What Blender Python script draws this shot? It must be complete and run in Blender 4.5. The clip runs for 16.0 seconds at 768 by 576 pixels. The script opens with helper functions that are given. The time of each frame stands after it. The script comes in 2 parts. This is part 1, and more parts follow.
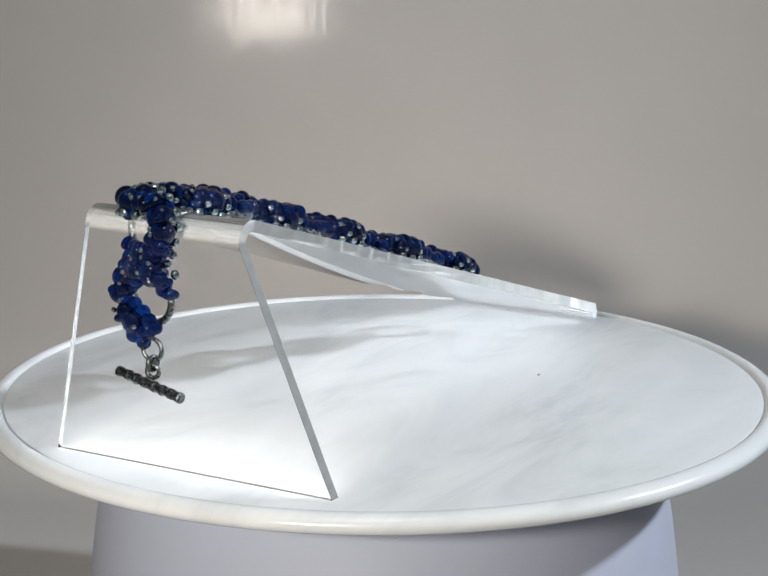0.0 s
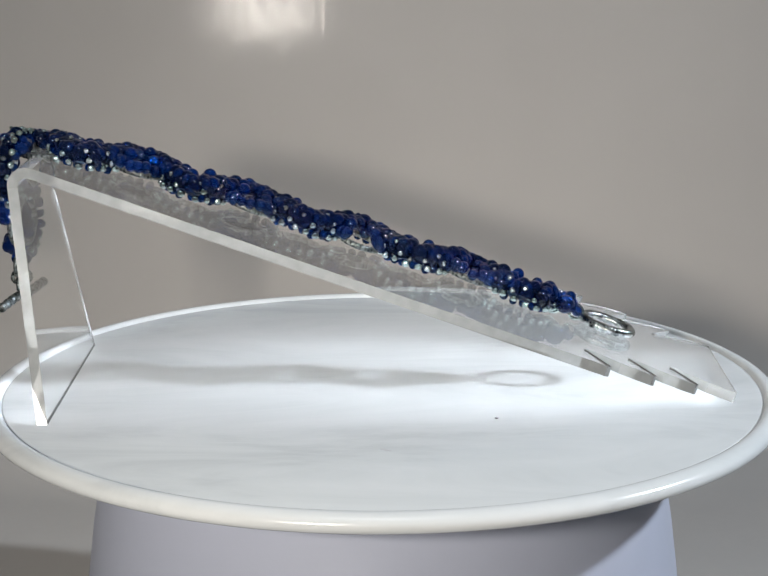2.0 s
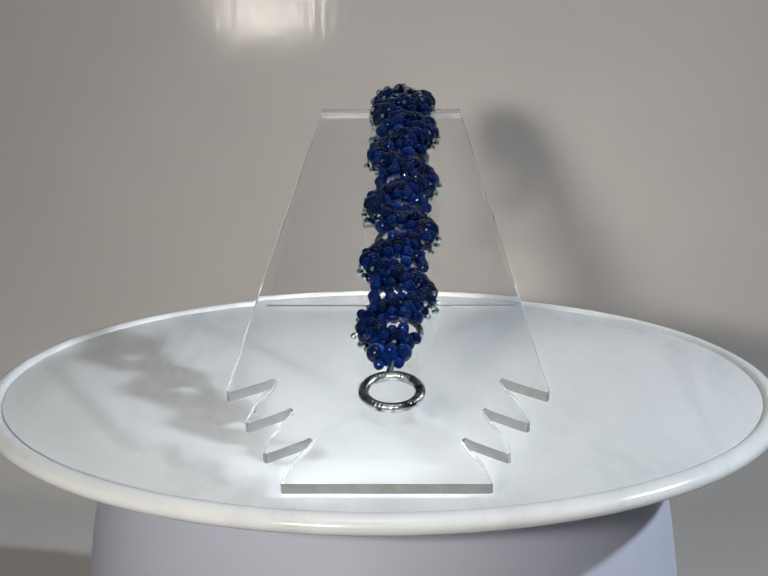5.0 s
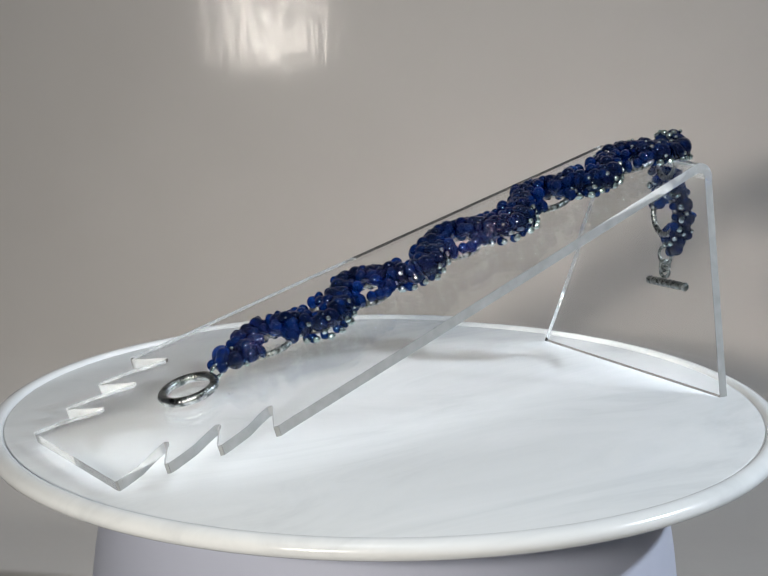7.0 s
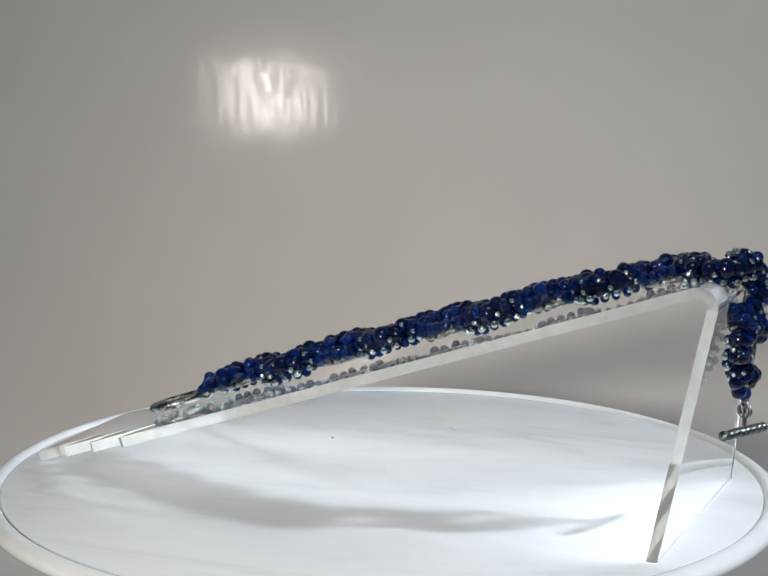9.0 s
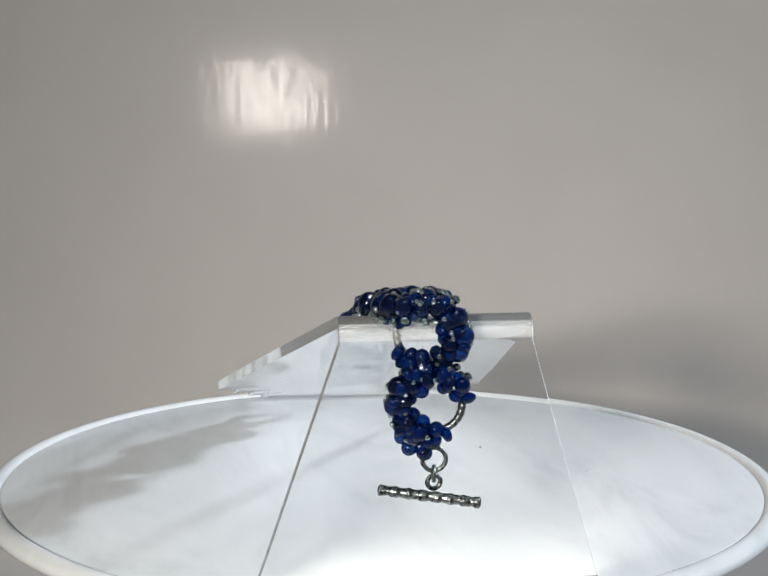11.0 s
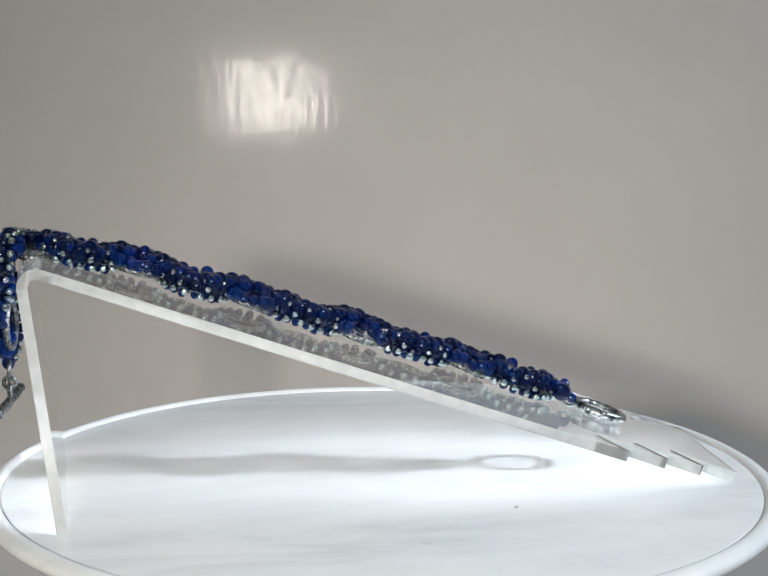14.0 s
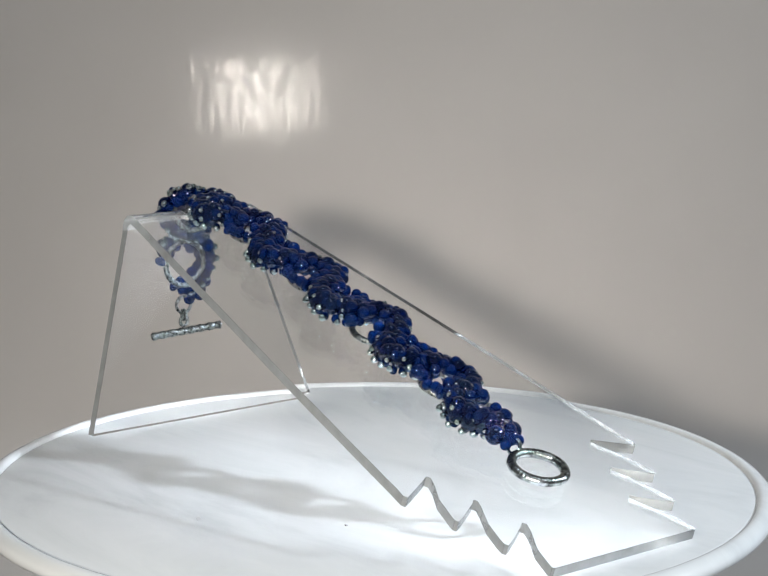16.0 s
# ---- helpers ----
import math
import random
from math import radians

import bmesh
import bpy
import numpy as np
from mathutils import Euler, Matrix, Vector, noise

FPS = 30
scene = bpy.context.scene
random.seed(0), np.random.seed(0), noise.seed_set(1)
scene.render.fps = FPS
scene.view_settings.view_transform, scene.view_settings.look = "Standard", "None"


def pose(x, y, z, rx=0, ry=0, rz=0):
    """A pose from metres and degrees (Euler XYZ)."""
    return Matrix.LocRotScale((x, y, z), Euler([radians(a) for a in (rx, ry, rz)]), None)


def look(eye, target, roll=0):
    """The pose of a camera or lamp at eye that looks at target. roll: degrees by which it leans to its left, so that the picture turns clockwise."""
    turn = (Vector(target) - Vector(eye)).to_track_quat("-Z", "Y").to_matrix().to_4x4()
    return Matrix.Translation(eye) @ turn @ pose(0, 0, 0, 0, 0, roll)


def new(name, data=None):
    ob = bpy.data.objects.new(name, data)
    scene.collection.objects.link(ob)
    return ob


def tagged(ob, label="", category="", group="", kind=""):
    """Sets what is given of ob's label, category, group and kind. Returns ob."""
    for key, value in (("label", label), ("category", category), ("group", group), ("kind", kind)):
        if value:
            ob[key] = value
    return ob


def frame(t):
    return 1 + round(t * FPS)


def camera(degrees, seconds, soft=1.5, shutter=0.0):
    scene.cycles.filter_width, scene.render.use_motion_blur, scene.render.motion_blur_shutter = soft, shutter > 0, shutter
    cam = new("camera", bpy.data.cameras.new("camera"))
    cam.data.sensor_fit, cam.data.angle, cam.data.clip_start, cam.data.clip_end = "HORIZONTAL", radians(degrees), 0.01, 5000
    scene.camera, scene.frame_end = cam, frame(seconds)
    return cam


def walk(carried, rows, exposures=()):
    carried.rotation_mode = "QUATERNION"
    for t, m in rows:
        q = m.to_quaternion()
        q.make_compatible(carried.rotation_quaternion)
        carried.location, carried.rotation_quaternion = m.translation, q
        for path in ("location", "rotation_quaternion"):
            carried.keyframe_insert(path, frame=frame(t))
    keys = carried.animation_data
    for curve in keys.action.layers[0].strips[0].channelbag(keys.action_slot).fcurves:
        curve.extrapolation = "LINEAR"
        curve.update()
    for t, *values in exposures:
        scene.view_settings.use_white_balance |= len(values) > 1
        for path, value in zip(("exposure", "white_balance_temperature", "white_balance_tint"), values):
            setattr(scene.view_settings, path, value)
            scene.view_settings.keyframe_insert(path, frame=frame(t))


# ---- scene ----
# ---- camera ----
EYE = (-0.00030, -0.49982, 0.1439)
ROLL = -0.22  # before the camera is tilted up
ROLL_AFTER = 0.25
TILTS = [  # seconds, degrees up, degrees to the right
    (0, -13.161, 0.055), (0.5, -13.161, 0.055), (1, -13.189, 0.025), (1.5, -13.161, -0.018), (2, -13.189, 0.098),
    (2.5, -13.204, 0.055), (3, -13.247, -0.12), (3.5, -13.161, -0.149), (3.8, -13.155, -0.13), (5.6, -13.146, 0.18),
    (6, -13.146, 0.2), (6.5, -13.09, 0.186), (6.8, -12.815, 0.08), (7, -12.396, 0.025), (7.2, -11.846, 0.035),
    (7.5, -11.194, 0.055), (7.8, -10.715, 0.09), (8, -10.555, 0.113), (8.2, -10.482, 0.084), (8.8, -10.40, 0.07),
    (10.3, -10.395, 0.069), (11, -10.38, 0.055), (12.5, -10.395, 0.055), (14.5, -10.395, 0.055), (15, -10.38, 0.113),
    (15.5, -10.395, 0.259), (16, -10.395, 0.317)]
cam = camera(22.66, 16.0, soft=1.35)
walk(cam, [(t, pose(*EYE, 90 + up, 0, -right) @ pose(0, 0, 0, 0, 0, ROLL + (ROLL_AFTER - ROLL) * min(max((t - 6.5) / 1.7, 0), 1)))
           for t, up, right in TILTS],
     exposures=[(0, -0.05), (0.5, -0.07), (2.5, -0.15), (3.7, -0.19), (7, -0.08), (8.2, -0.02), (10.3, 0.03), (16, 0.05)])

# ---- light ----
world = bpy.data.worlds.new("room_air")
scene.world = world
world.use_nodes = True
world.node_tree.nodes["Background"].inputs["Color"].default_value = (0.9, 0.93, 1.0, 1)
world.node_tree.nodes["Background"].inputs["Strength"].default_value = 0.05


def panel_lamp(name, eye, target, wide, high, watts, colour, spread=180):
    data = bpy.data.lights.new(name, "AREA")
    data.shape, data.size, data.size_y, data.energy, data.color = "RECTANGLE", wide, high, watts, colour
    data.spread = radians(spread)
    ob = new(name, data)
    ob.matrix_world = look(eye, target)
    return tagged(ob, kind="structure")


panel_lamp("front_panel_lamp", (-0.191, -0.62, 0.195), (0.04, 0.25, -0.04), 0.076, 0.054, 0.355, (0.968, 0.914, 0.825), 50)
panel_lamp("side_panel_lamp", (0.735, -0.075, 0.472), (-0.02, 0, -0.02), 0.036, 0.036, 1.02, (0.82, 0.91, 1.0), 66)
# added overhead fill without a known source, evens out backdrop and platter
panel_lamp("overhead_fill_lamp", (0.0, -0.40, 1.27), (0, -0.40, 0), 0.46, 0.46, 2.4, (0.86, 0.955, 1.0))


# ---- materials ----
def material(name):
    m = bpy.data.materials.new(name)
    m.use_nodes = True
    n = m.node_tree.nodes
    return m, n, m.node_tree.links, n["Principled BSDF"], n["Material Output"]


def noise_node(n, l, scale, detail=4, rough=0.55, stretch=None):
    co = n.new("ShaderNodeTexCoord")
    tex = n.new("ShaderNodeTexNoise")
    tex.inputs["Scale"].default_value, tex.inputs["Detail"].default_value = scale, detail
    tex.inputs["Roughness"].default_value = rough
    if stretch:
        mp = n.new("ShaderNodeMapping")
        mp.inputs["Scale"].default_value = stretch
        l.new(co.outputs["Object"], mp.inputs["Vector"])
        l.new(mp.outputs["Vector"], tex.inputs["Vector"])
    else:
        l.new(co.outputs["Object"], tex.inputs["Vector"])
    return tex


def ramp_node(n, l, source, stops):
    r = n.new("ShaderNodeValToRGB")
    while len(r.color_ramp.elements) < len(stops):
        r.color_ramp.elements.new(0.5)
    for e, (p, c) in zip(r.color_ramp.elements, stops):
        e.position, e.color = p, (*c, 1)
    l.new(source, r.inputs["Fac"])
    return r


def bump_node(n, l, source, strength, distance):
    b = n.new("ShaderNodeBump")
    b.inputs["Strength"].default_value, b.inputs["Distance"].default_value = strength, distance
    l.new(source, b.inputs["Height"])
    return b


def backdrop_material():
    m, n, l, b, _ = material("satin_backdrop_film")
    t = noise_node(n, l, 9, 3)
    r = ramp_node(n, l, t.outputs["Fac"], [(0.3, (0.422, 0.394, 0.373)), (0.7, (0.458, 0.430, 0.408))])
    l.new(r.outputs["Color"], b.inputs["Base Color"])
    b.inputs["Roughness"].default_value = 0.6
    b.inputs["Specular IOR Level"].default_value = 0.15
    fine = noise_node(n, l, 270, 4, 0.6, (1.0, 1.0, 0.3))
    bump = bump_node(n, l, fine.outputs["Fac"], 0.11, 0.0005)
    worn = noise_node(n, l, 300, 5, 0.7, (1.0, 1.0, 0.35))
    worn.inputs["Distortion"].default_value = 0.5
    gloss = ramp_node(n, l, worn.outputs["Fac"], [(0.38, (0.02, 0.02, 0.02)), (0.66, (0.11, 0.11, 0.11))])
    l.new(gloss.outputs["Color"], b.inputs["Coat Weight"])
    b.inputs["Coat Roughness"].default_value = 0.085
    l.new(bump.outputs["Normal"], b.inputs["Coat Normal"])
    return m


def platter_material():
    m, n, l, b, _ = material("white_veined_platter")
    t = noise_node(n, l, 30, 6, 0.62, (0.35, 1.0, 1.0))
    t.inputs["Distortion"].default_value = 1.2
    r = ramp_node(n, l, t.outputs["Fac"], [(0.30, (0.55, 0.565, 0.58)), (0.46, (0.635, 0.65, 0.66)), (0.62, (0.68, 0.69, 0.70))])
    l.new(r.outputs["Color"], b.inputs["Base Color"])
    b.inputs["Roughness"].default_value = 0.2
    b.inputs["Specular IOR Level"].default_value = 0.5
    fine = noise_node(n, l, 400, 3)
    bump = bump_node(n, l, fine.outputs["Fac"], 0.05, 0.0002)
    l.new(bump.outputs["Normal"], b.inputs["Normal"])
    return m


def plastic_material(name, colour, rough):
    m, n, l, b, _ = material(name)
    t = noise_node(n, l, 40, 4)
    r = ramp_node(n, l, t.outputs["Fac"], [(0.3, tuple(c * 0.96 for c in colour)), (0.7, colour)])
    l.new(r.outputs["Color"], b.inputs["Base Color"])
    b.inputs["Roughness"].default_value = rough
    fine = noise_node(n, l, 900, 2)
    bump = bump_node(n, l, fine.outputs["Fac"], 0.08, 0.0002)
    l.new(bump.outputs["Normal"], b.inputs["Normal"])
    return m


def acrylic_material():
    m, n, l, b, _ = material("clear_acrylic")
    b.inputs["Base Color"].default_value = (0.985, 0.99, 0.99, 1)
    b.inputs["Transmission Weight"].default_value = 1.0
    b.inputs["IOR"].default_value = 1.49
    t = noise_node(n, l, 60, 3)
    r = ramp_node(n, l, t.outputs["Fac"], [(0.4, (0.0, 0.0, 0.0)), (0.8, (0.03, 0.03, 0.03))])
    l.new(r.outputs["Color"], b.inputs["Roughness"])
    return m


def acrylic_bend_material():
    """Heat-bent acrylic, slightly clouded; extra diffuse white stands in for bright reflections."""
    m, n, l, b, _ = material("clouded_lit_acrylic_bend")
    b.inputs["Base Color"].default_value = (0.90, 0.91, 0.91, 1)
    b.inputs["Transmission Weight"].default_value = 0.82
    b.inputs["IOR"].default_value = 1.49
    t = noise_node(n, l, 200, 3, 0.5, (1, 0.2, 1))
    r = ramp_node(n, l, t.outputs["Fac"], [(0.3, (0.02, 0.02, 0.02)), (0.7, (0.09, 0.09, 0.09))])
    l.new(r.outputs["Color"], b.inputs["Roughness"])
    return m


def acrylic_edge_material():
    """An added edge band: pale diffuse colour for internally reflected light, part opaque to cast shadow."""
    m, n, l, b, out = material("edge_light_and_shadow_band")
    clear, mix = n.new("ShaderNodeBsdfTransparent"), n.new("ShaderNodeMixShader")
    clear.inputs["Color"].default_value = (0.91, 0.92, 0.925, 1)
    b.inputs["Base Color"].default_value = (0.70, 0.72, 0.73, 1)
    b.inputs["Roughness"].default_value = 0.08
    t = noise_node(n, l, 300, 3)
    r = ramp_node(n, l, t.outputs["Fac"], [(0.3, (0.34, 0.34, 0.34)), (0.8, (0.42, 0.42, 0.42))])
    l.new(r.outputs["Color"], mix.inputs["Fac"])
    l.new(clear.outputs["BSDF"], mix.inputs[1])
    l.new(b.outputs["BSDF"], mix.inputs[2])
    l.new(mix.outputs["Shader"], out.inputs["Surface"])
    return m


def glass_bead_material(name, dark, light, clear):
    m, n, l, b, _ = material(name)
    info = n.new("ShaderNodeObjectInfo")
    r = ramp_node(n, l, info.outputs["Random"], [(0.0, dark), (1.0, light)])
    l.new(r.outputs["Color"], b.inputs["Base Color"])
    b.inputs["Roughness"].default_value = 0.01
    b.inputs["IOR"].default_value = 1.53
    b.inputs["Transmission Weight"].default_value = clear
    b.inputs["Specular IOR Level"].default_value = 0.36
    return m


def silver_material(name, bright, dull, rough, scale, depth):
    m, n, l, b, _ = material(name)
    t = noise_node(n, l, scale, 4)
    r = ramp_node(n, l, t.outputs["Fac"], [(0.35, dull), (0.6, bright)])
    l.new(r.outputs["Color"], b.inputs["Base Color"])
    b.inputs["Metallic"].default_value, b.inputs["Roughness"].default_value = 1.0, rough
    bump = bump_node(n, l, t.outputs["Fac"], 0.6, depth)
    l.new(bump.outputs["Normal"], b.inputs["Normal"])
    return m


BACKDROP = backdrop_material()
PLATTER = platter_material()
BASE = plastic_material("pale_blue_white_plastic", (0.40, 0.42, 0.51), 0.42)
# dark grey: shade under the platter put into colour; also the dust speck
SHADE = plastic_material("grey_shade_and_speck", (0.30, 0.29, 0.31), 0.5)
ACRYLIC = acrylic_material()
EDGE = acrylic_edge_material()
HAZE = acrylic_bend_material()
BLUE = glass_bead_material("cobalt_blue_glass", (0.005, 0.038, 0.23), (0.020, 0.095, 0.43), 0.96)
NAVY = glass_bead_material("navy_blue_glass", (0.0006, 0.015, 0.120), (0.002, 0.036, 0.25), 0.74)
STEEL = silver_material("antique_silver", (0.33, 0.36, 0.36), (0.03, 0.035, 0.035), 0.3, 1100, 0.0003)
CLASP = silver_material("worn_bright_silver", (0.66, 0.69, 0.69), (0.09, 0.10, 0.10), 0.2, 420, 0.0002)
BRIGHT = silver_material("bright_silver_bead", (0.66, 0.78, 0.77), (0.30, 0.42, 0.42), 0.06, 700, 0.00005)
SMEAR = plastic_material("grey_smear", (0.42, 0.42, 0.43), 0.5)
PAINT = plastic_material("matt_room_paint", (0.32, 0.32, 0.325), 0.9)


# ---- building helpers ----
def mesh_of(name, bm, *mats, smooth=True):
    me = bpy.data.meshes.new(name)
    bm.normal_update()
    bm.to_mesh(me)
    bm.free()
    for m in mats:
        me.materials.append(m)
    for p in me.polygons:
        p.use_smooth = bool(smooth)
    if smooth == "bend":
        me.set_sharp_from_angle(angle=radians(35))
    return me


def part(name, bm, mat, parent, label="", smooth=True):
    ob = new(name, mesh_of(name, bm, mat, smooth=smooth))
    ob.parent = parent
    return tagged(ob, label=label)


def lathe(profile, steps=160):
    """A turned body from (radius, height) pairs in metres; a radius of 0 closes it."""
    bm = bmesh.new()
    rings = []
    for r, z in profile:
        if r < 1e-6:
            rings.append([bm.verts.new((0, 0, z))])
        else:
            rings.append([bm.verts.new((r * math.cos(2 * math.pi * i / steps), r * math.sin(2 * math.pi * i / steps), z)) for i in range(steps)])
    for a, b in zip(rings, rings[1:]):
        for i in range(steps):
            j = (i + 1) % steps
            quad = [a[i % len(a)], a[j % len(a)], b[j % len(b)], b[i % len(b)]]
            quad = list(dict.fromkeys(quad))
            if len(quad) > 2:
                bm.faces.new(quad)
    bmesh.ops.recalc_face_normals(bm, faces=bm.faces[:])
    return bm


def tube(points, radius, closed=False, sides=10):
    """A round wire along points; radius is a number or a function of the place along it, 0 to 1."""
    bm = bmesh.new()
    pts = [Vector(p) for p in points]
    count = len(pts)
    rings, up = [], None
    for i, p in enumerate(pts):
        a = pts[i - 1] if (i or closed) else p
        b = pts[(i + 1) % count] if (i < count - 1 or closed) else p
        t = (b - a).normalized()
        if up is None:
            up = t.orthogonal().normalized()
        up = (up - t * up.dot(t)).normalized()
        side = t.cross(up)
        r = radius(i / max(1, count - 1)) if callable(radius) else radius
        rings.append([bm.verts.new(p + r * (math.cos(2 * math.pi * k / sides) * up + math.sin(2 * math.pi * k / sides) * side)) for k in range(sides)])
    for i in range(count if closed else count - 1):
        a, b = rings[i], rings[(i + 1) % count]
        for k in range(sides):
            bm.faces.new((a[k], a[(k + 1) % sides], b[(k + 1) % sides], b[k]))
    if not closed:
        bm.faces.new(rings[0])
        bm.faces.new(rings[-1])
    bmesh.ops.recalc_face_normals(bm, faces=bm.faces[:])
    return bm


def circle(radius, count=48, centre=(0, 0, 0)):
    return [(centre[0] + radius * math.cos(2 * math.pi * i / count), centre[1] + radius * math.sin(2 * math.pi * i / count), centre[2]) for i in range(count)]


def box(x0, x1, y0, y1, z0, z1):
    bm = bmesh.new()
    bmesh.ops.create_cube(bm, size=1, matrix=Matrix.LocRotScale(((x0 + x1) / 2, (y0 + y1) / 2, (z0 + z1) / 2), None, (x1 - x0, y1 - y0, z1 - z0)))
    return bm


# ---- setting ----
TABLE = -0.100


def build_room():
    for name, dims in (("wall_north", (-0.9, 0.9, 0.75, 0.83, -0.8, 1.3)), ("wall_south", (-0.9, 0.9, -0.98, -0.9, -0.8, 1.3)),
                       ("wall_east", (0.9, 0.98, -0.98, 0.83, -0.8, 1.3)), ("wall_west", (-0.98, -0.9, -0.98, 0.83, -0.8, 1.3)),
                       ("floor", (-0.98, 0.98, -0.98, 0.83, -0.88, -0.8)), ("ceiling", (-0.98, 0.98, -0.98, 0.83, 1.3, 1.38))):
        ob = new(name, mesh_of(name, box(*dims), PAINT, smooth=False))
        tagged(ob, label="plain matt painted " + ("ceiling" if name == "ceiling" else "floor" if name == "floor" else "room wall"), kind="structure")
    top = new("tabletop", mesh_of("tabletop", box(-0.8, 0.8, -0.75, 0.6, -0.14, TABLE - 0.002), PAINT, smooth=False))
    tagged(top, label="plain matt tabletop under the backdrop sweep", kind="structure")
    trestle = new("table_trestle", mesh_of("table_trestle", box(-0.5, 0.5, -0.5, 0.4, -0.8, -0.14), PAINT, smooth=False))
    tagged(trestle, label="plain matt block carrying the tabletop", kind="structure")


def build_backdrop():
    """One sheet that lies on the table, curves up and leans back a little behind the turntable."""
    lean, radius = radians(6.0), 0.062
    foot = 0.182
    line = [(-0.45, 0.0), (0.0, 0.0), (foot, 0.0)]
    for i in range(1, 41):
        a = (math.pi / 2 - lean) * i / 40
        line.append((foot + radius * math.sin(a), radius * (1 - math.cos(a))))
    y, z = line[-1]
    for i in range(1, 7):
        line.append((y + 0.1 * i * math.sin(lean), z + 0.1 * i * math.cos(lean)))
    bm = bmesh.new()
    rows = []
    for y, z in line:
        rows.append([bm.verts.new((-0.55 + 1.1 * k / 12, y, z)) for k in range(13)])
    for a, b in zip(rows, rows[1:]):
        for k in range(12):
            bm.faces.new((a[k], a[k + 1], b[k + 1], b[k]))
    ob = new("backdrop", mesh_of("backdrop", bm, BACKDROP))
    ob.matrix_world = pose(0, 0, TABLE, 0, 0, -3.0)
    mod = ob.modifiers.new("thickness", "SOLIDIFY")
    mod.thickness, mod.offset = 0.0012, -1
    tagged(ob, label="satin grey beige seamless backdrop sweep with a glossy sheen", kind="structure")


# ---- turntable ----
def build_turntable():
    turntable = new("turntable")
    tagged(turntable, "white round turntable with a rimmed platter on a drum", "turntable")
    platter = part("platter", lathe([(0, 0), (0.05, 0), (0.1009, 0), (0.1012, -0.0001), (0.1014, -0.0004), (0.1015, -0.0004), (0.1017, 0.0001), (0.1022, 0.0006), (0.1031, 0.0009),
                                     (0.1043, 0.0007), (0.1056, 0.0000), (0.1064, -0.0009), (0.1067, -0.0020), (0.1062, -0.0032),
                                     (0.1048, -0.0040), (0.1018, -0.0044), (0, -0.0044)]), PLATTER, turntable, "glossy white platter with a grooved rounded rim")
    # added disc, its dark grey painting the shade of the gap
    part("shade_disc", lathe([(0, -0.0045), (0.088, -0.0045), (0.086, -0.0068), (0, -0.0068)], 96), SHADE, platter, "dark grey disc with the shade under the platter in its colour")
    speck = bmesh.new()
    bmesh.ops.create_icosphere(speck, subdivisions=1, radius=0.0005, matrix=Matrix.Translation((0.0293, -0.0323, 0.0003)) @ Matrix.Diagonal((1.2, 0.8, 0.6, 1)))
    part("speck", speck, SHADE, platter, "tiny dark speck of dust")
    smear = bmesh.new()
    bmesh.ops.create_icosphere(smear, subdivisions=2, radius=0.0011, matrix=Matrix.Translation((0.0013, -0.0574, 0)) @ pose(0, 0, 0, 0, 0, -35) @ Matrix.Diagonal((1.6, 0.5, 0.04, 1)))
    part("smear", smear, SMEAR, platter, "faint grey smear")
    part("base", lathe([(0, -0.0072), (0.0738, -0.0072), (0.0751, -0.0082), (0.0755, -0.0100), (0.0757, -0.0150), (0.0762, -0.0205), (0.0772, -0.0270), (0.0786, -0.0350), (0.0805, -0.0500), (0.0825, -0.0750), (0.0830, TABLE + 0.004), (0.0830, TABLE + 0.001), (0.0820, TABLE + 0.0002), (0, TABLE + 0.0002)]), BASE, turntable, "pale bluish white plastic drum")
    return platter


# ---- acrylic stand ----
SLOPE = math.atan2(60.0, 184.0)
SHEET = 0.0027
TOP = Vector((-0.0920, 0, 0.0640))


def on_ramp(x, y, off=0.0):
    """The place over the ramp's upper face: x along the stand, off above the face, in metres."""
    return Vector((x, y, TOP.z - math.tan(SLOPE) * (x - TOP.x))) + off * Vector((math.sin(SLOPE), 0, math.cos(SLOPE)))


def split_edges(name, bm, parent):
    """The clear sheet, which lets the lamps' light through, and a hair outside its sawn sides an added band for edge
    light and shadow.
    """
    bands = {}
    bm.normal_update()
    for f in bm.faces:
        if f.material_index == 1:
            key = 0 if name == "ramp" else f.calc_center_median().y > 0
            band = bands.setdefault(key, bmesh.new())
            band.faces.new([band.verts.new(v.co + f.normal * 0.00006) for v in f.verts])
            f.material_index = 0
    ob = part(name, bm, ACRYLIC, parent, smooth="bend")
    ob.data.materials.append(EDGE)
    ob.data.materials.append(HAZE)
    ob.visible_shadow = False
    for band in bands.values():
        part("edge", band, EDGE, ob, "added greyish band for the acrylic edge's light and shadow", smooth=False)
    return ob


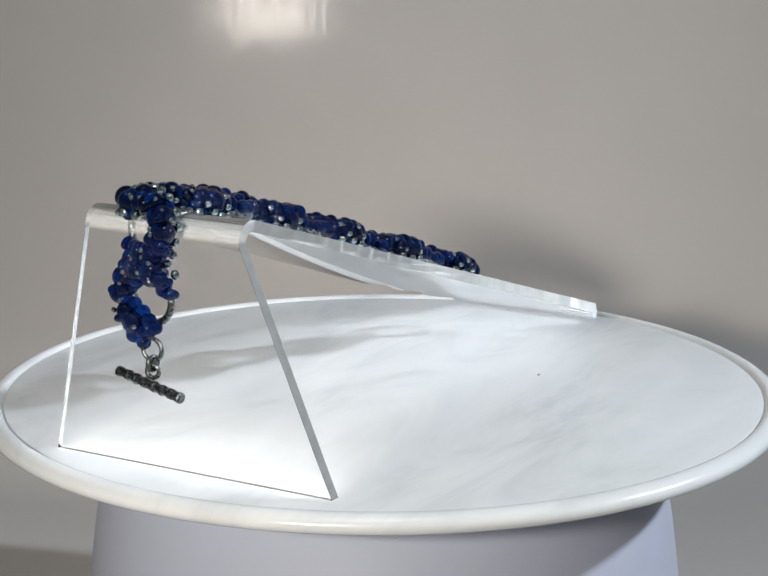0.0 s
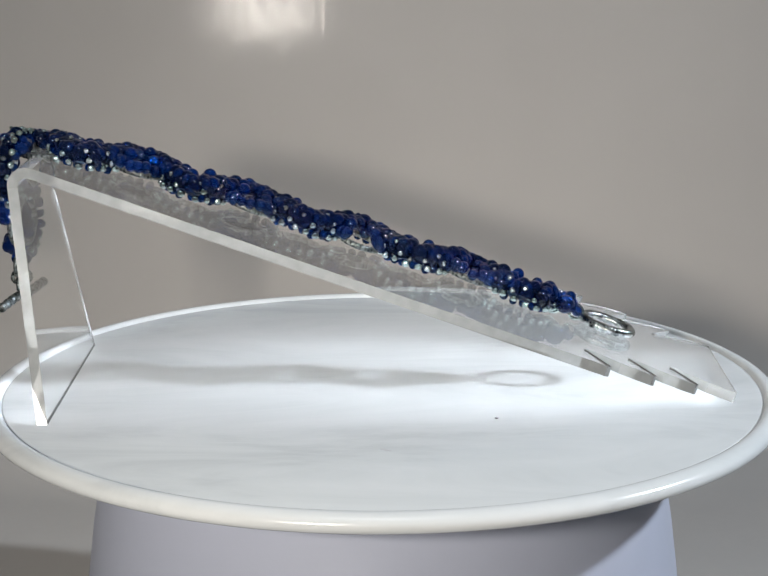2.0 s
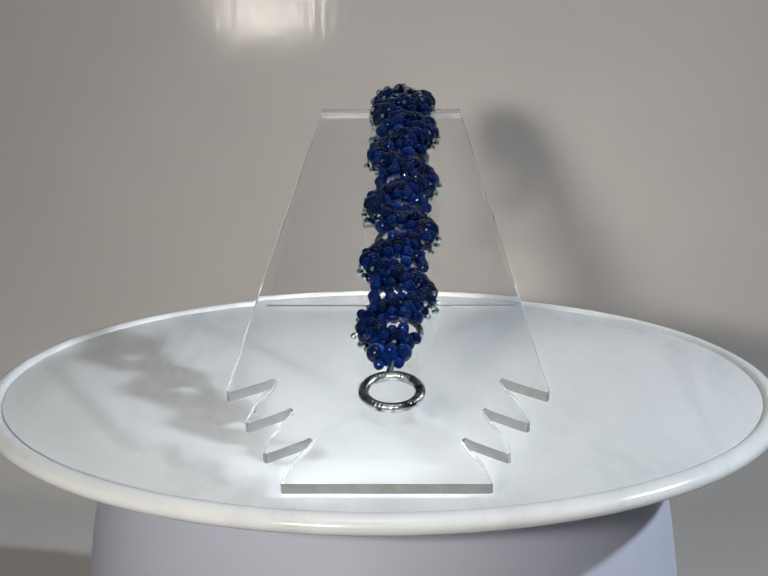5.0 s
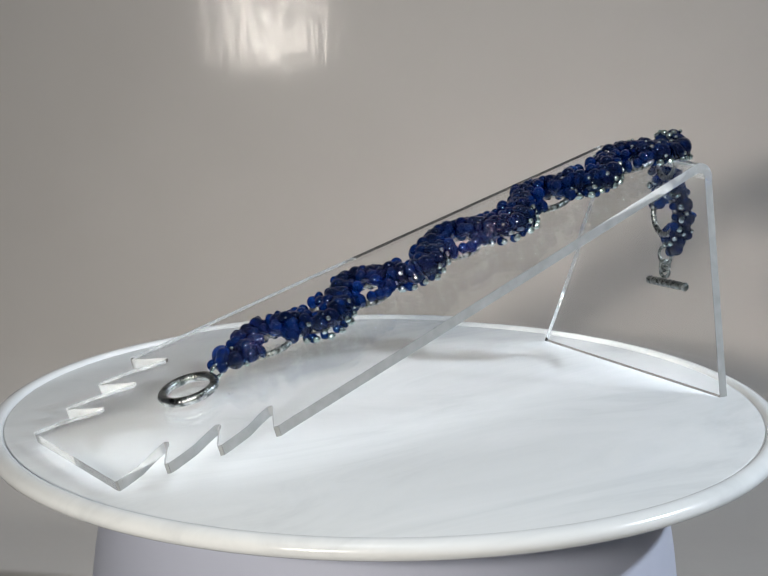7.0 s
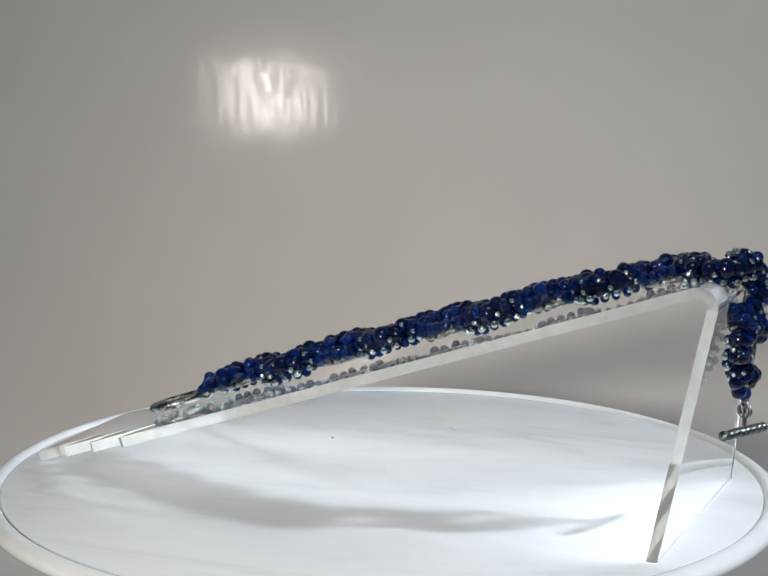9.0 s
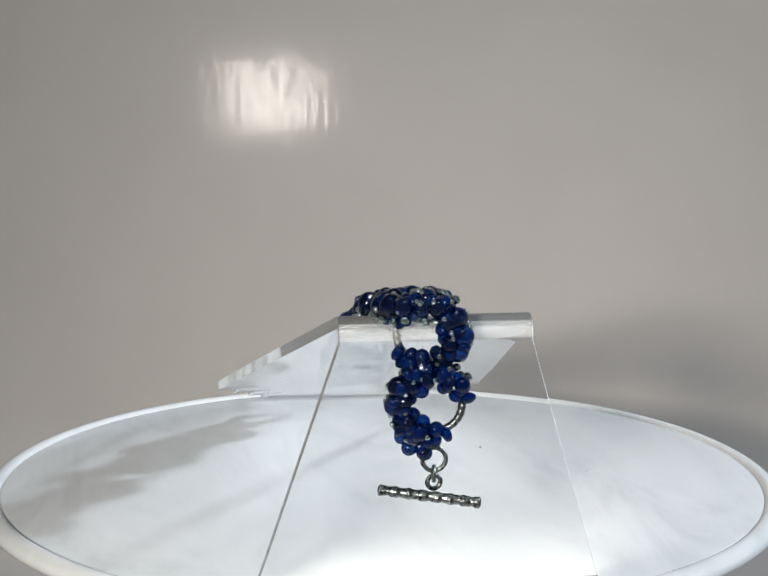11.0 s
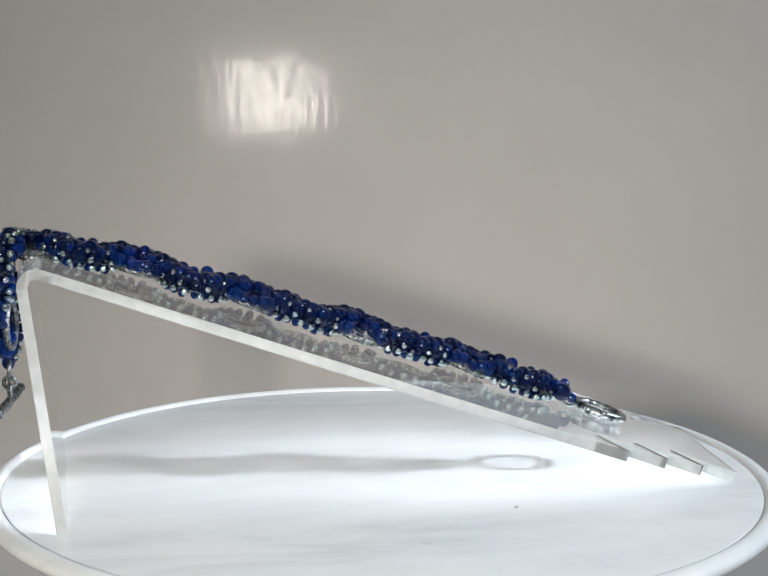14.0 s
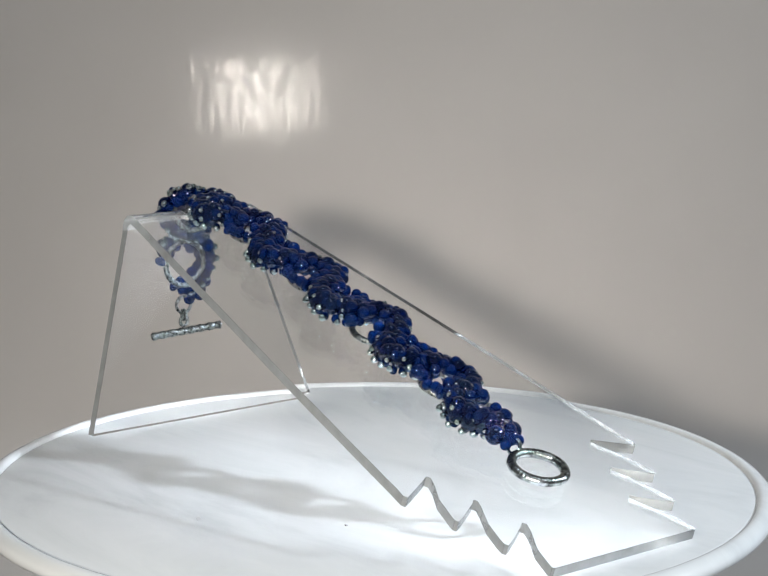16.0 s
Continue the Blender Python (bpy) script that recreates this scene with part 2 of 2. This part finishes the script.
def build_stand():
    """A clear sheet bent over the top: a flared back leg and a long ramp whose lower sides are cut into saw-tooth notches."""
    bm = bmesh.new()
    down = Vector((math.cos(SLOPE), 0, -math.sin(SLOPE)))
    normal = Vector((math.sin(SLOPE), 0, math.cos(SLOPE)))
    bend = 0.0048
    leg_dir = (Vector((-0.0853, 0, 0.0)) - Vector((-0.0936, 0, 0.058))).normalized()
    leg_out = Vector((leg_dir.z, 0, -leg_dir.x))
    centre = on_ramp(-0.0889, 0) - normal * bend
    a0, a1 = math.atan2(normal.z, normal.x), math.atan2(leg_out.z, leg_out.x)
    if a1 < 0:
        a1 += 2 * math.pi
    stations = []  # outer point, outward normal, half width
    foot_len = (centre.z + leg_out.z * bend) / -leg_dir.z
    for i in range(7):
        f = 1 - i / 6
        stations.append((centre + leg_out * bend + leg_dir * foot_len * f, leg_out, 0.0210 + 0.0180 * f))
    for i in range(1, 17):
        a = a1 + (a0 - a1) * i / 16
        d = Vector((math.cos(a), 0, math.sin(a)))
        stations.append((centre + d * bend, d, 0.0210))
    stand = new("bracelet_stand")
    tagged(stand, "clear acrylic bracelet ramp with saw-tooth notched sides", "display stand")
    drop = Vector((0, 0, -0.0003))
    rows = []
    for p, d, w in stations:
        rows.append([bm.verts.new(p + drop + Vector((0, s * w - (0.0005 if s < 0 else 0), 0)) - d * t) for s, t in ((-1, 0), (1, 0), (1, SHEET), (-1, SHEET))])
    for v in rows[0]:
        v.co.z = 0.0002
    for a, b in zip(rows, rows[1:]):
        for k in range(4):
            f = bm.faces.new((a[k], a[(k + 1) % 4], b[(k + 1) % 4], b[k]))
            f.material_index = k % 2 or (2 if a[0].co.z > 0.0575 else 0)
    bm.faces.new(rows[0])
    last = [v.co.copy() for v in rows[-1]]
    bmesh.ops.recalc_face_normals(bm, faces=bm.faces[:])
    leg = split_edges("back_leg", bm, stand)
    # the ramp's outline on one side: along the stand, half width
    teeth = [(0.0100, 0.0331), (0.0545, 0.0384), (0.0568, 0.0388), (0.0578, 0.0382), (0.0570, 0.0366), (0.0528, 0.0290), (0.0520, 0.0277), (0.0530, 0.0270), (0.0560, 0.0283), (0.0610, 0.0312),
             (0.0670, 0.0329), (0.0692, 0.0334), (0.0699, 0.0328), (0.0692, 0.0313), (0.0650, 0.0243), (0.0638, 0.0230), (0.0648, 0.0223), (0.0675, 0.0235), (0.0730, 0.0264),
             (0.0788, 0.0281), (0.0808, 0.0284), (0.0814, 0.0277), (0.0806, 0.0262), (0.0764, 0.0192), (0.0753, 0.0180), (0.0762, 0.0172), (0.0790, 0.0184), (0.0850, 0.0220), (0.0905, 0.0236), (0.0918, 0.0238), (0.0922, 0.0234)]
    outline = [(x, -w - (0.0005 if x < 0.02 else 0)) for x, w in teeth] + [(x, w) for x, w in reversed(teeth)]
    bm = bmesh.new()
    upper = [bm.verts.new(v) for v in [last[0]] + [on_ramp(x, y) + drop for x, y in outline] + [last[1]]]
    lower = [bm.verts.new(v) for v in [last[3]] + [on_ramp(x, y, -SHEET) + drop for x, y in outline] + [last[2]]]
    bm.faces.new(upper)
    bm.faces.new(list(reversed(lower)))
    pairs = list(zip(upper, lower))
    for (a, b), (c, d) in zip(pairs, pairs[1:]):
        bm.faces.new((a, b, d, c)).material_index = 1
    bmesh.ops.recalc_face_normals(bm, faces=bm.faces[:])
    ramp = split_edges("ramp", bm, stand)
    return stand


# ---- bracelet ----
PITCH = 0.0154
MID = 0.0015


def lay(s):
    """The bracelet's line: place, way along it and outward normal at s metres from the first ring."""
    start = on_ramp(0.037, MID, 0.0039)
    up = Vector((-math.cos(SLOPE), 0, math.sin(SLOPE)))
    r, flat = 0.0080, 0.1323
    normal = Vector((math.sin(SLOPE), 0, math.cos(SLOPE)))
    if s <= flat:
        return start + up * s, up, normal
    centre = start + up * flat - normal * r
    a = math.pi / 2 - SLOPE + (s - flat) / r
    if a < math.pi:
        d = Vector((math.cos(a), 0, math.sin(a)))
        return centre + d * r, Vector((-d.z, 0, d.x)), d
    rest = (a - math.pi) * r
    return centre + Vector((-r, 0, -rest)), Vector((0, 0, -1)), Vector((-1, 0, 0))


def bead_mesh(name, mat, cut, flat=1.0, smooth=True):
    bm = bmesh.new()
    bmesh.ops.create_uvsphere(bm, u_segments=cut, v_segments=cut * 2 // 3, radius=1, matrix=Matrix.Diagonal((1, 1, flat, 1)))
    return mesh_of(name, bm, mat, smooth=smooth)


def build_bracelet():
    rng = random.Random(7)
    bracelet = new("bracelet")
    tagged(bracelet, "cobalt blue glass bead and silver ring bracelet draped over the stand", "bracelet")
    big, small, seed = bead_mesh("bead", BLUE, 18, 0.9), bead_mesh("small_bead", NAVY, 12, 0.9), bead_mesh("silver_bead", BRIGHT, 9, 1.1)
    disc = bead_mesh("rondelle", NAVY, 12, 0.62)
    ring_mesh = mesh_of("link_ring", tube(circle(0.0060, 160, (0, 0, -0.0012)), lambda f: 0.00088 + 0.00005 * math.sin(f * 2 * math.pi * 26), True, 8), STEEL)
    x0 = lay(0.1605)[0].x
    twist = Matrix.Translation((x0, MID + 0.0008, 0)) @ pose(0, 0, 0, 0, 0, -14) @ Matrix.Translation((-x0, -MID, 0))
    places = [PITCH * k for k in range(9)] + [0.1345, 0.1462, 0.1618]
    for k, s in enumerate(places):
        p, along, normal = lay(s)
        side = -1 if k % 2 == 0 else 1
        across = normal.cross(along)
        p.y = 0.0019 + 0.0025 * s / 0.146 if s < 0.15 else 0.0000
        if k in (8, 9, 10):
            p = p - normal * (0.0012, 0.0030, 0.0014)[k - 8]
        if k in (9, 10):
            p.y = 0.0027
        m = Matrix((along, across, normal)).transposed().to_4x4()
        m.translation = p
        if k > 9:
            m = twist @ m
        ring = new("link_ring", ring_mesh)
        ring.parent = bracelet
        ring.matrix_basis = m @ pose(0, 0, 0, rng.uniform(-4, 4), rng.uniform(-4, 4), 0)
        tagged(ring, label="antique silver ring half wrapped in blue beads")
        flip = 1 if across.y > 0 else -1
        middle = math.pi / 2 * side * flip * (1.3 if k == 11 else 1)

        def put(name, mesh, angle, radius, height, size):
            ob = new(name, mesh)
            ob.parent = ring
            a = middle + radians(angle)
            u = rng.uniform
            ob.location = (radius * math.cos(a) + u(-2, 2) * 1e-4, radius * math.sin(a) + u(-2, 2) * 1e-4, height + u(-2, 2) * 1e-4)
            ob.rotation_euler = (math.pi / 2 + u(-0.3, 0.3), u(-0.3, 0.3), a + u(-0.3, 0.3))
            ob.scale = (size / 2,) * 3

        j = rng.uniform
        ramp = k < 9
        # a fan of large clear beads round the outer edge
        for i in range(7):
            a = -84 + 28 * i
            put("bead", big, a + j(-4, 4), (0.0078 if ramp else 0.0084) - 0.0000065 * abs(a) + j(-3, 3) * 1e-4, 0.0008 + j(-4, 6) * 1e-4, (0.0056 - 0.000010 * abs(a)) * j(0.92, 1.06))
        # round beads heaped over the ring, with smaller ones between
        for i in range(6):
            put("bead", big, -90 + 36 * i + j(-6, 6), 0.0064 + j(-6, 6) * 1e-4, (0.0022 if k < 8 else 0.0018) + j(-4, 7) * 1e-4, (0.0046 if ramp else 0.0042) * j(0.9, 1.1))
        for i in range(7):
            put("small_bead", small, -108 + 36 * i + j(-6, 6), 0.0074 + j(-7, 7) * 1e-4, (0.0021 if k < 8 else 0.0019) + j(-4, 5) * 1e-4, 0.0036 * j(0.85, 1.15))
        for i in range(4):
            put("rondelle", disc, -60 + 40 * i + j(-6, 6), 0.0088 + j(-4, 4) * 1e-4, 0.0020 + j(-4, 5) * 1e-4, 0.0032 * j(0.85, 1.15))
        for i in range(8):
            put("small_bead", small, -119 + 34 * i + j(-7, 7), 0.0049 + j(-4, 6) * 1e-4, 0.0006 + j(-9, 9) * 1e-4, 0.0034 * j(0.85, 1.15))
        for i in range(6 if ramp else 0):
            put("small_bead", small, -120 + 48 * i + j(-9, 9), 0.0038 + j(-6, 6) * 1e-4, 0.0024 + j(-7, 7) * 1e-4, 0.0036 * j(0.9, 1.1))
        # the arms that reach round towards the next ring
        for sign in (-1, 1):
            for i in range(3):
                put("rondelle", disc, sign * (105 + 17 * i) + j(-4, 4), 0.0070 + j(-4, 4) * 1e-4, 0.0003 + j(-4, 6) * 1e-4, (0.0044 - 0.0003 * i) * j(0.9, 1.1))
        for i in range(3 if ramp and k % 3 else 0):
            put("small_bead", small, 158 + 22 * i + j(-5, 5), 0.0064 + j(-4, 4) * 1e-4, 0.0003 + j(-5, 8) * 1e-4, 0.0033 * j(0.9, 1.1))
        # a dark row below, and the silver seed beads
        for i in range(7):
            put("small_bead", small, -63 + 21 * i + j(-4, 4), 0.0078 + j(-3, 3) * 1e-4, -0.0021 + j(-3, 3) * 1e-4, 0.0026 * j(0.9, 1.1))
        for i in range(24):
            a = -115 + 10 * i
            if i % 4 != 3:
                put("silver_bead", seed, a + j(-3, 3), 0.0102 - 0.00001 * abs(a) + j(-3, 3) * 1e-4, (-0.0016, 0.0002)[i % 2] + j(-3, 3) * 1e-4, (0.0019, 0.0016)[i % 2] * j(0.85, 1.15))
        for i in range(5):
            put("silver_bead", seed, -84 + 42 * i + j(-10, 10), 0.0092 + j(-5, 5) * 1e-4, 0.0024 + j(-3, 5) * 1e-4, 0.0013 * j(0.85, 1.15))
        for i in range(2 if ramp else 8):
            put("silver_bead", seed, -96 + (140 if ramp else 27) * i + j(-12, 12), 0.0069 + j(-9, 9) * 1e-4, 0.0034 + j(-3, 4) * 1e-4, 0.0012 * j(0.85, 1.15))
    # round toggle ring on the ramp
    clasp = part("clasp_ring", tube(circle(0.0068, 200), lambda f: 0.00122 + 0.00006 * math.sin(f * 2 * math.pi * 44), True, 12), CLASP, bracelet, "antique silver toggle ring with a rope edge")
    c = on_ramp(0.0602, 0.0010, 0.0017)
    clasp.matrix_basis = Matrix.Translation(c) @ pose(0, 0, 0, 0, math.degrees(SLOPE), 0)
    for name, mesh, x, y, off, size in (("bead", big, 0.0478, -0.0030, 0.0042, 0.0052), ("bead", big, 0.0474, 0.0036, 0.0040, 0.0048), ("rondelle", disc, 0.0500, 0.0004, 0.0042, 0.0046),
                                        ("small_bead", small, 0.0512, -0.0022, 0.0032, 0.0030), ("small_bead", small, 0.0508, 0.0026, 0.0034, 0.0030), ("small_bead", small, 0.0490, 0.0006, 0.0060, 0.0032)):
        end = new(name, mesh)
        end.parent = bracelet
        end.location, end.rotation_euler, end.scale = on_ramp(x, y, off), (0.4, 1.2, y * 300), (size / 2,) * 3
    for x, turn in ((0.0515, 70), (0.0482, 10), (0.0455, 75)):
        jump = part("jump_ring", tube(circle(0.0019, 20), 0.0005, True, 8), BRIGHT, bracelet, "small bright silver jump ring")
        jump.matrix_basis = Matrix.Translation(on_ramp(x, 0.0006, 0.0024)) @ pose(0, 0, 0, turn, math.degrees(SLOPE), 0)
    for y, z, size in ((0.0052, 0.0352, 0.0040), (0.0020, 0.0340, 0.0036), (0.0070, 0.0376, 0.0036)):
        end = new("bead", big)
        end.parent = bracelet
        end.location, end.rotation_euler, end.scale = twist @ Vector((x0 - 0.0004, y, z)), (0.5, 0.9, y * 300), (size / 2,) * 3
    # hanging toggle bar
    for z, size, turn in ((0.0325, 0.0026, 0), (0.0293, 0.0015, 80), (0.0274, 0.0015, 10)):
        jump = part("jump_ring", tube(circle(size, 24), 0.00055, True, 8), STEEL, bracelet, "small antique silver jump ring")
        jump.matrix_basis = Matrix.Translation((x0, MID - 0.0008, z)) @ pose(0, 0, 0, 90, 0, 90 + turn)
    n = 60
    pts = [twist @ Vector((x0, 0.0122 - 0.0226 * i / n, 0.0253 - 0.0022 * i / n)) for i in range(n + 1)]
    part("toggle_bar", tube(pts, lambda f: 0.00118 + 0.00014 * math.sin(f * 47) + 0.00006 * math.sin(f * 109) - (0.0005 if f in (0, 1) else 0), False, 12), STEEL, bracelet, "hammered antique silver toggle bar")
    return bracelet


build_room()
build_backdrop()
platter = build_turntable()
stand = build_stand()
bracelet = build_bracelet()


def motions():
    # the table runs a little unevenly: degrees ahead (-) or behind (+) of its mean speed, every half second
    uneven = [1.35, 1.4, 1.2, 0.6, -0.2, -1.05, -1.7, -2.1, -2.4, -2.6, -2.65, -2.55, -2.2, -1.2, -0.05, 1.2, 2.2, 2.5, 2.35, 2.0, 1.75, 1.65, 1.8, 2.0, 1.9, 1.5, 1.25,
              1.25, 1.25, 1.2, 0.9, 0.1, -1.3]
    for thing, off in ((platter, 0), (stand, 0.002), (bracelet, 0.002)):
        walk(thing, [(0.5 * i, pose(0, 0, 0, 0, 0, 58.185 - 29.264 * 0.5 * i + a) @ Matrix.Translation((0, off, 0))) for i, a in enumerate(uneven)])


motions()
